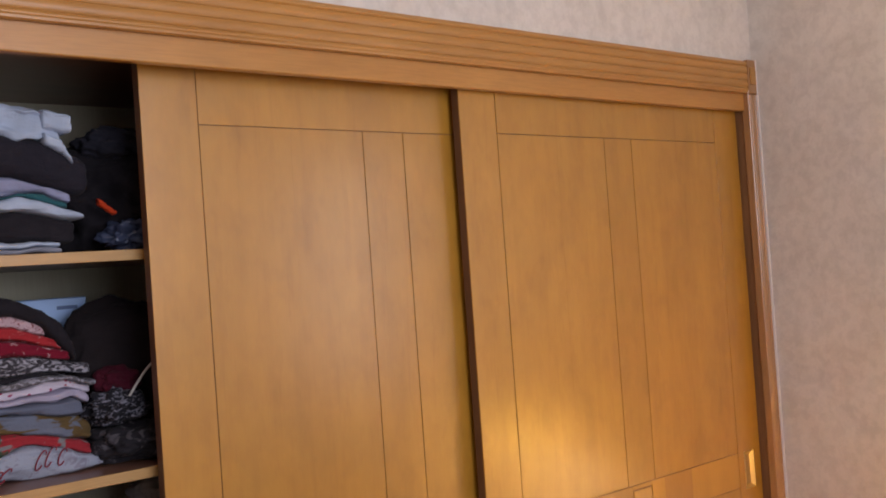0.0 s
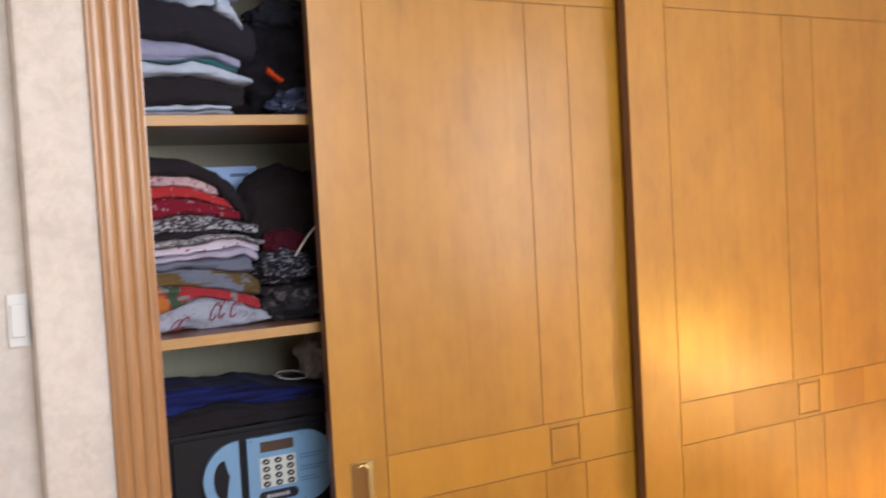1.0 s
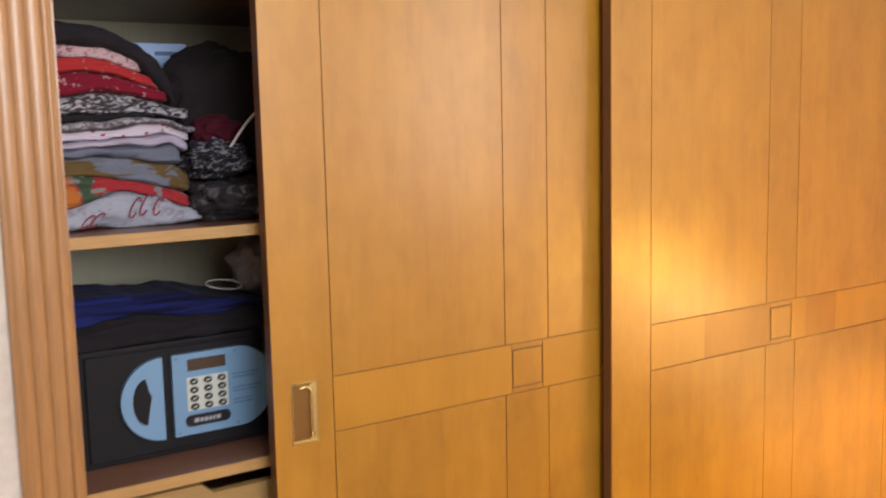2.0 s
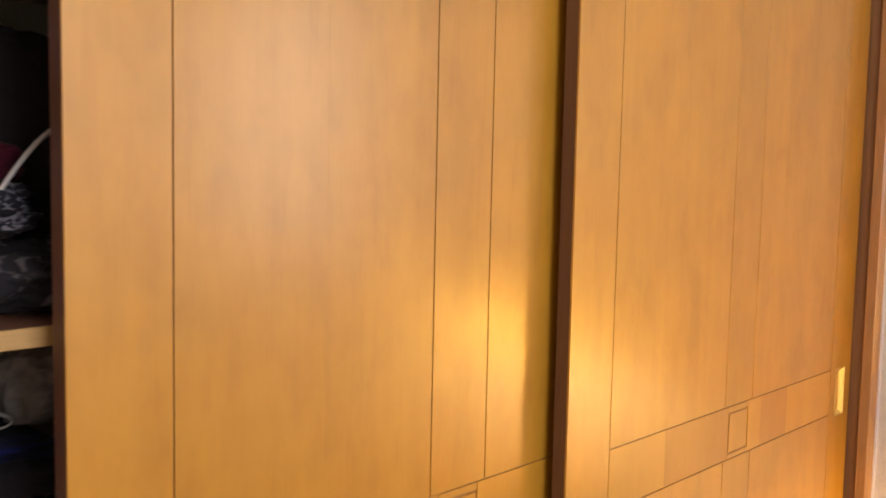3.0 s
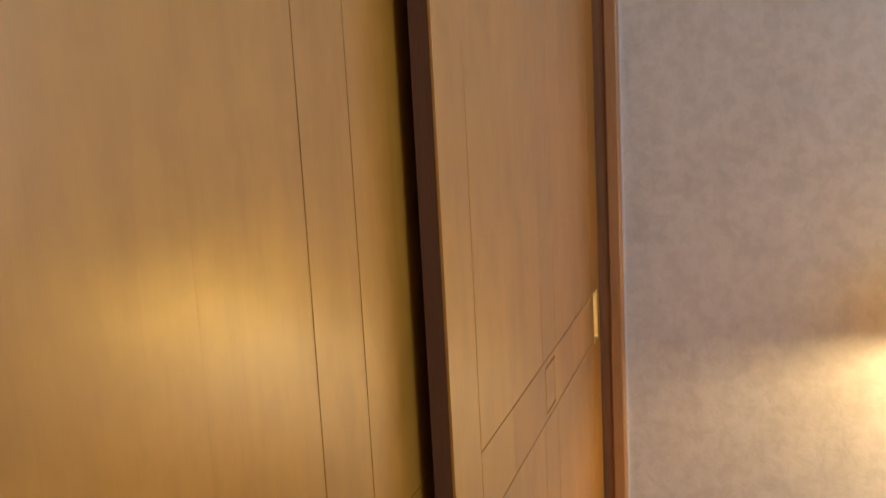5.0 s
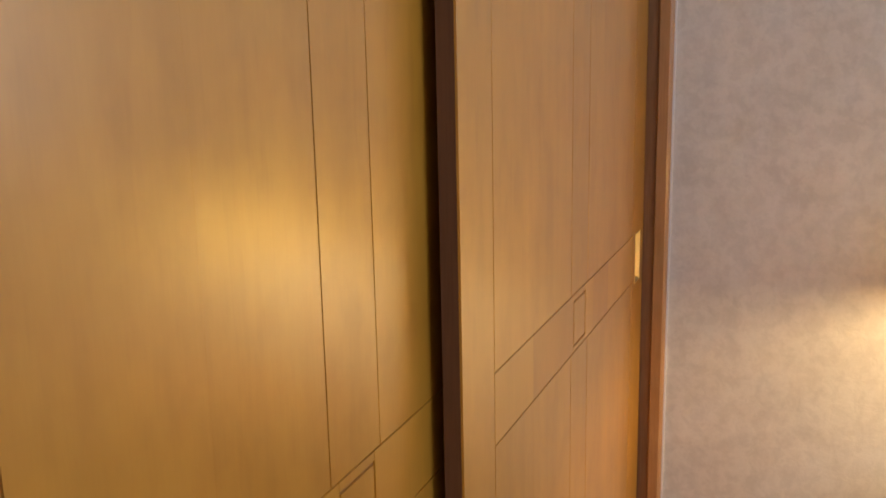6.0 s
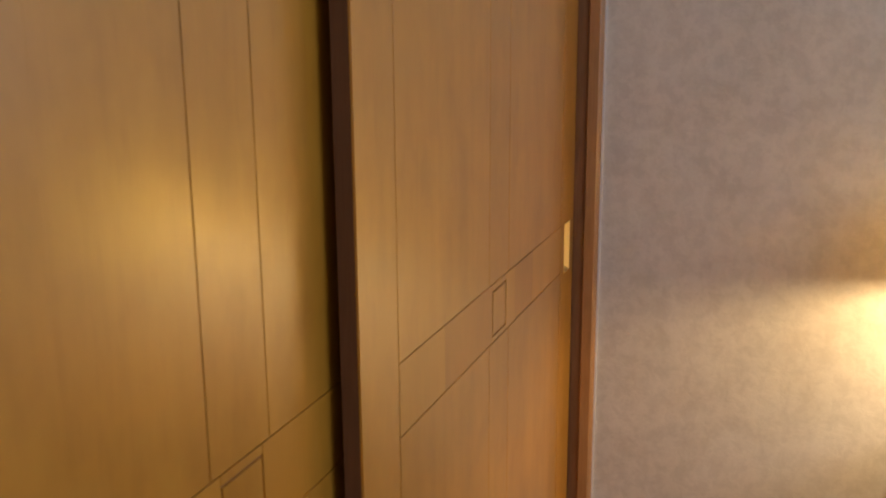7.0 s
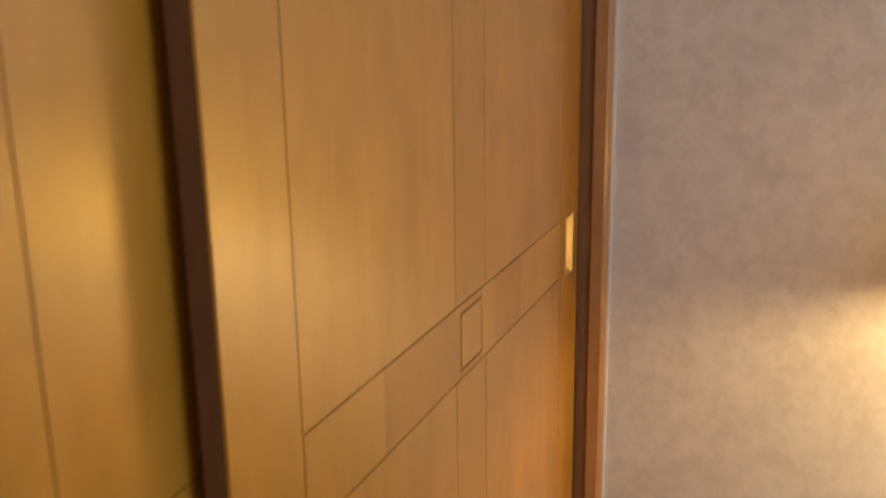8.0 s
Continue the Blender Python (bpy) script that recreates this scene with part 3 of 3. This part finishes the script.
blue_cloth = cloth("royal_blue_ribbed", (0.006, 0.007, 0.025), (0.010, 0.018, 0.125), "print", 42, 0.36, 0.66, None, (0.07, 0.5, 1.5))
crimson = cloth("dark_crimson", (0.075, 0.006, 0.017))
red_ink = material("dark_red_print_ink", (0.28, 0.03, 0.05), 0.8)[0]

F0, P0, F1 = 0.118, 0.172, 0.35
LINES = [
    [(XL, 1.1905), (-0.75, 1.1905)],
    [(XL, 1.217), (-0.892, 1.246), (-0.820, 1.232), (-0.756, 1.207)],
    [(XL, 1.274), (-0.944, 1.274), (-0.852, 1.260), (-0.777, 1.238)],
    [(XL, 1.300), (-0.870, 1.297), (-0.797, 1.283), (-0.767, 1.269)],
    [(XL, 1.306), (-0.885, 1.316), (-0.803, 1.317), (-0.772, 1.297)],
    [(XL, 1.316), (-0.885, 1.329), (-0.813, 1.336), (-0.772, 1.320)],
    [(XL, 1.337), (-0.906, 1.345), (-0.813, 1.353), (-0.767, 1.336)],
    [(XL, 1.354), (-0.906, 1.358), (-0.813, 1.361), (-0.775, 1.347)],
    [(XL, 1.363), (-0.824, 1.368), (-0.775, 1.355)],
    [(XL, 1.396), (-0.903, 1.397), (-0.813, 1.387), (-0.782, 1.374)],
    [(XL, 1.431), (-0.901, 1.430), (-0.815, 1.401)],
    [(XL, 1.454), (-0.900, 1.449), (-0.824, 1.419)],
    [(XL, 1.475), (-0.899, 1.469), (-0.844, 1.448)],
    [(XL, 1.507), (-0.898, 1.495), (-0.848, 1.476), (-0.818, 1.449), (-0.793, 1.401)],
]
PILE = [
    ("folded_shirt", "pale grey folded shirt with dark red loops printed", white_loops, -0.756, 1),
    ("folded_dress", "red, orange and green printed garment, folded", orange, -0.777, 2),
    ("folded_blouse", "grey blouse with an ochre print, folded", ochre, -0.769, 3),
    ("folded_tee", "slate-blue jersey top, folded thin", slate_cloth, -0.788, 1),
    ("folded_tee", "lilac cotton top, folded", lilac, -0.774, 1),
    ("folded_pyjamas", "white pyjama top with small red dots, folded", pink_dots, -0.767, 2),
    ("folded_blouse", "pale grey mottled blouse, folded thin", grey_print, -0.760, 1),
    ("folded_tee", "thin black top, folded between paler ones", black_cloth, -0.826, 1),
    ("folded_blouse", "black and white printed blouse, folded", bw_print, -0.765, 3),
    ("folded_skirt", "dark crimson printed skirt, folded", dark_red, -0.805, 2),
    ("folded_tee", "orange-red cotton top, folded", red_cloth, -0.816, 2),
    ("folded_lace_top", "pale pink lace top, folded", pink_lace, -0.842, 2),
    ("folded_jumper", "black jumper lying on top of the pile", black_cloth, -0.795, 1),
]
LINES = [[(x, 1.1805 + (z - 1.1905) * 1.02) for x, z in line] for line in LINES]
for k, (nm, lab, mt, xr, plies) in enumerate(PILE):
    low = LINES[k] if nm != "folded_jumper" else [(XL, 1.469), (-0.899, 1.463), (-0.854, 1.442), (-0.824, 1.406), (-0.793, 1.368)]
    folded(nm, lab, mt, XL, xr, P0 + 0.006 * (k % 3), F1, low, LINES[k + 1], plies, 0.005, 10 + k)

# dark red loops printed on the lowest garment
shirt = next(o for o in bpy.data.objects if o.name == "folded_shirt")
for lx, lz, lean, hgt in ((-0.945, 1.194, 0.9, 0.010), (-0.931, 1.196, 0.9, 0.011), (-0.871, 1.212, 0.5, 0.016), (-0.854, 1.216, 0.5, 0.017), (-0.834, 1.212, 0.4, 0.014)):
    ring = []
    for k in range(19):
        a = 2 * math.pi * (k + 2) / 22
        pz = hgt * math.sin(a)
        ring.append((lx + 0.006 * math.cos(a) + lean * pz, P0 - 0.0045, lz + pz))
    loop_print = part("printed_loop", tube(ring, 0.0012, 5), red_ink, None, "dark red printed loop")
    loop_print.parent = shirt

Z1 = 1.582
TOPS = [
    [(XL, Z1), (-0.77, Z1)],
    [(XL, 1.592), (-0.82, 1.592)],
    [(XL, 1.597), (-0.926, 1.604), (-0.82, 1.599)],
    [(XL, 1.645), (-0.904, 1.652), (-0.80, 1.636)],
    [(XL, 1.669), (-0.90, 1.672), (-0.84, 1.664), (-0.785, 1.645)],
    [(XL, 1.669), (-0.90, 1.676), (-0.85, 1.682), (-0.80, 1.664)],
    [(XL, 1.718), (-0.90, 1.706), (-0.80, 1.678)],
    [(XL, 1.784), (-0.85, 1.766), (-0.77, 1.732)],
    [(XL, 1.829), (-0.89, 1.824), (-0.84, 1.812), (-0.82, 1.79)],
]
TPILE = [
    ("folded_tee", "grey cotton top folded on the upper shelf", grey_cloth, -0.825, 1),
    ("folded_tee", "thin white top, folded", white_cloth, -0.826, 1),
    ("folded_trousers", "black trousers, folded flat", black_cloth, -0.800, 2),
    ("folded_tee", "bright white cotton top, folded", white_cloth, -0.784, 1),
    ("folded_tee", "dark teal top, folded", teal_cloth, -0.808, 1),
    ("folded_tee", "lavender-grey cotton top, folded", lav_cloth, -0.803, 1),
    ("folded_trousers", "dark navy trousers, folded flat", navy_cloth, -0.775, 2),
    ("crumpled_shirt", "white shirt, loosely folded and crumpled", white_cloth, -0.818, 3),
]
TOPS = [[(x, 1.5675 + (z - Z1) * 1.05) for x, z in line] for line in TOPS]
for k, (nm, lab, mt, xr, plies) in enumerate(TPILE):
    folded(nm, lab, mt, XL, xr, F0 + 0.005 * (k % 3), F1, TOPS[k], TOPS[k + 1], plies, 0.014 if nm == "crumpled_shirt" else 0.004, 40 + k)
folded("shirt_cuff", "white shirt cuff sticking out of the pile", white_cloth, -0.852, -0.803, F0 - 0.012, F0 + 0.06, [(-0.852, 1.783), (-0.803, 1.780)], [(-0.852, 1.811), (-0.803, 1.806)], 2, 0.005, 71)
folded("shirt_collar", "white shirt collar point hanging down the pile", white_cloth, -0.850, -0.802, F0 - 0.010, F0 + 0.03, [(-0.850, 1.755), (-0.820, 1.742), (-0.802, 1.720)], [(-0.850, 1.776), (-0.820, 1.764), (-0.802, 1.727)], 1, 0.004, 73)

# ---- loose things beside the piles ----
heap("crumpled_jacket", "black crumpled jacket on the upper shelf", black_cloth, (-0.655, 0.36, 1.672), (0.150, 0.165, 0.128), 1.3)
heap("crumpled_scarf", "dark grey scarf, crumpled", cloth("charcoal_knit", (0.03, 0.03, 0.045)), (-0.66, 0.27, 1.775), (0.075, 0.07, 0.038), 4.1)
heap("plastic_bag", "blue-grey plastic bag, crumpled", material("blue_grey_plastic_film", (0.06, 0.078, 0.14), 0.22)[0], (-0.672, 0.185, 1.594), (0.055, 0.05, 0.034), 7.7, "bag", 0.5)
strap = cloth("orange_strap", (0.75, 0.07, 0.02))
folded("orange_strap", "short orange strap on the black jacket", strap, -0.742, -0.712, 0.168, 0.182, [(-0.738, 1.652), (-0.714, 1.634)], [(-0.738, 1.661), (-0.714, 1.644)], 1, 0.002, 90, "")
heap("black_bag", "large black bag lying on the shelf", cloth("brown_black_nylon", (0.022, 0.016, 0.018)), (-0.672, 0.285, 1.328), (0.136, 0.06, 0.152), 2.2, "bag", 0.16)
heap("crimson_scarf", "dark crimson scarf, crumpled", crimson, (-0.715, 0.205, 1.326), (0.045, 0.03, 0.030), 5.0)
heap("printed_scarf", "black and white printed scarf, crumpled", cloth("dark_bw_print", (0.016, 0.015, 0.02), (0.19, 0.19, 0.24), "print", 110, 0.52, 0.64, None, (0.6, 1, 1.3)), (-0.725, 0.185, 1.282), (0.058, 0.05, 0.036), 8.4, "clothes", 0.45)
heap("dark_cardigan", "dark crumpled cardigan at the bottom of the shelf", cloth("dark_print", (0.024, 0.021, 0.026), (0.10, 0.088, 0.10), "print", 32, 0.56, 0.66), (-0.68, 0.22, 1.214), (0.10, 0.10, 0.042), 9.1)

# light blue carton behind the pile, with bars where its writing stands
carton_mat = material("pale_blue_card", (0.38, 0.58, 0.92), 0.6)[0]
ink = material("blue_ink", (0.10, 0.16, 0.32), 0.6)[0]
carton = thing("carton", (-0.785, 0.42, 1.19), "pale blue cardboard box behind the clothes", "box")
part("box_body", box(-0.868, -0.710, 0.358, 0.52, 1.1795, 1.481, 0.002), carton_mat, carton)
part("box_lid", box(-0.871, -0.707, 0.355, 0.523, 1.438, 1.487, 0.002), carton_mat, carton)
part("print_bar", box(-0.765, -0.725, 0.3542, 0.3549, 1.465, 1.472), ink, carton, "blue printed bar")


# white wire hanger leaning in the middle bay
hanger_plastic = material("greyed_white_plastic", (0.50, 0.47, 0.46), 0.4)[0]
arc = [(-0.724 + 0.085 * k / 12, 0.145, 1.292 + 0.078 * math.sin(k / 12 * math.pi / 2)) for k in range(13)]
tagged(part("coat_hanger", tube(arc, 0.0026), hanger_plastic, None, smooth=True), "white plastic coat hanger lying on a scarf", "hanger")

# ---- safe ----
SY = 0.197
blue_paint, bnt, bb = material("pale_blue_enamel", (0.19, 0.39, 0.62), 0.35, coat=0.2)
display = material("brown_display", (0.10, 0.065, 0.05), 0.2)[0]
key_plate = material("pale_key_plate", (0.66, 0.70, 0.66), 0.4)[0]
key_dark = material("dark_keys", (0.035, 0.042, 0.040), 0.4)[0]
blue_ink_faint = material("faded_blue_ink", (0.11, 0.24, 0.42), 0.45)[0]
badge_mat = material("badge_black", (0.02, 0.02, 0.03), 0.3)[0]
badge_bar = material("badge_grey", (0.45, 0.47, 0.52), 0.4)[0]
safe = thing("safe", (-0.81, SY, 0.7875), "black steel safe with pale blue keypad panel and handle", "safe")
part("body", box(-0.968, -0.652, SY + 0.004, SY + 0.205, 0.7875, 0.982, 0.004, 2), black_metal, safe)
part("safe_door", box(-0.960, -0.660, SY - 0.002, SY + 0.0035, 0.797, 0.974, 0.002), black_metal, safe)
half = [(-0.838, 0.820)] + [(-0.838 - 0.071 * math.sin(math.pi * k / 18), 0.890 - 0.070 * math.cos(math.pi * k / 18)) for k in range(1, 18)] + [(-0.838, 0.960)]
knob = part("handle_plate", prism(half, "y", SY - 0.012, SY - 0.0025), blue_paint, safe, "pale blue half-round handle plate")
hole = [(-0.867, 0.850)] + [(-0.867 - 0.023 * math.sin(math.pi * k / 10), 0.889 - 0.039 * math.cos(math.pi * k / 10)) for k in range(1, 10)] + [(-0.867, 0.928), (-0.862, 0.905), (-0.858, 0.897), (-0.862, 0.880)]
part("grip_hole", prism(hole, "y", SY - 0.0128, SY - 0.0122), black_metal, knob, "black finger hole")
panel_out = [(-0.822, 0.820), (-0.705, 0.820)] + [(-0.705 + 0.064 * math.sin(math.pi * k / 16), 0.890 - 0.070 * math.cos(math.pi * k / 16)) for k in range(1, 16)] + [(-0.705, 0.960), (-0.822, 0.960)]
kp = part("keypad_panel", prism(panel_out, "y", SY - 0.012, SY - 0.0025), blue_paint, safe, "pale blue keypad panel")
part("display", box(-0.796, -0.729, SY - 0.0135, SY - 0.0122, 0.930, 0.950, 0.0005), display, kp, "dark brown display")
part("key_plate", box(-0.799, -0.726, SY - 0.0135, SY - 0.0122, 0.861, 0.919, 0.0005), key_plate, kp, "pale key plate")
for r in range(4):
    for c in range(3):
        cx, cz = -0.787 + 0.0245 * c, 0.868 + 0.0145 * r
        el = [(cx + 0.0074 * math.cos(2 * math.pi * k / 12), cz + 0.0056 * math.sin(2 * math.pi * k / 12)) for k in range(12)]
        part("key", prism(el, "y", SY - 0.016, SY - 0.0137), key_dark, kp)
        part("key_mark", box(cx - 0.0028, cx + 0.0028, SY - 0.0164, SY - 0.0161, cz - 0.0012, cz + 0.0012), key_plate, kp, "pale printed bar")
for cx in (-0.8145, -0.7115):
    for cz in (0.826, 0.954):
        dot = [(cx + 0.0022 * math.cos(2 * math.pi * k / 10), cz + 0.0022 * math.sin(2 * math.pi * k / 10)) for k in range(10)]
        part("screw", prism(dot, "y", SY - 0.0128, SY - 0.0122), blue_ink_faint, kp)
for cz, x1 in ((0.913, -0.668), (0.907, -0.676), (0.889, -0.664), (0.883, -0.672), (0.868, -0.684), (0.862, -0.680)):
    part("print_bar", box(-0.718, x1, SY - 0.0126, SY - 0.0122, cz - 0.0012, cz + 0.0012), blue_ink_faint, kp)
pill = [(-0.764 + (0.030 if math.cos(a) > 0 else -0.030) + 0.010 * math.cos(a), 0.844 + 0.010 * math.sin(a)) for a in [2 * math.pi * (k + 0.5) / 20 for k in range(20)]]
part("badge", prism(pill, "y", SY - 0.0137, SY - 0.0122), badge_mat, kp, "black oval badge")
for bx, bw in ((-0.789, 0.008), (-0.779, 0.006), (-0.771, 0.006), (-0.763, 0.005), (-0.756, 0.004), (-0.750, 0.007)):
    part("badge_bar", box(bx, bx + bw, SY - 0.0143, SY - 0.0138, 0.8405, 0.8475 - 0.0006 * (bw < 0.007)), badge_bar, kp)

# clothes and things on the safe
folded("black_cloth", "black cloth lying on the safe", black_cloth, -0.995, -0.60, SY - 0.004, 0.41, [(-1.0, 0.984), (-0.6, 0.984)], [(-1.0, 1.018), (-0.85, 1.026), (-0.6, 1.012)], 2, 0.004, 55, "")
folded("blue_towel", "royal blue ribbed towel folded on the safe", blue_cloth, -0.998, -0.62, SY + 0.010, 0.40, [(-1.0, 1.018), (-0.85, 1.026), (-0.6, 1.012)], [(-1.0, 1.072), (-0.90, 1.064), (-0.78, 1.056), (-0.62, 1.030)], 3, 0.005, 56, "")
heap("grey_pouch", "pale grey fabric pouch on the blue towel", cloth("pale_grey_felt", (0.30, 0.28, 0.27)), (-0.615, 0.29, 1.083), (0.056, 0.05, 0.052), 3.6, "bag", 0.25)
loop = [(-0.704 + 0.033 * math.cos(2 * math.pi * k / 24), 0.236 + 0.012 * math.sin(2 * math.pi * k / 24), 1.062 + 0.007 * math.sin(2 * math.pi * k / 24) - 0.004 * math.cos(2 * math.pi * k / 24)) for k in range(25)]
tagged(part("cord_loop", tube(loop, 0.0013), hanger_plastic, None, smooth=True), "white plastic cord loop beside the grey pouch", "cord")
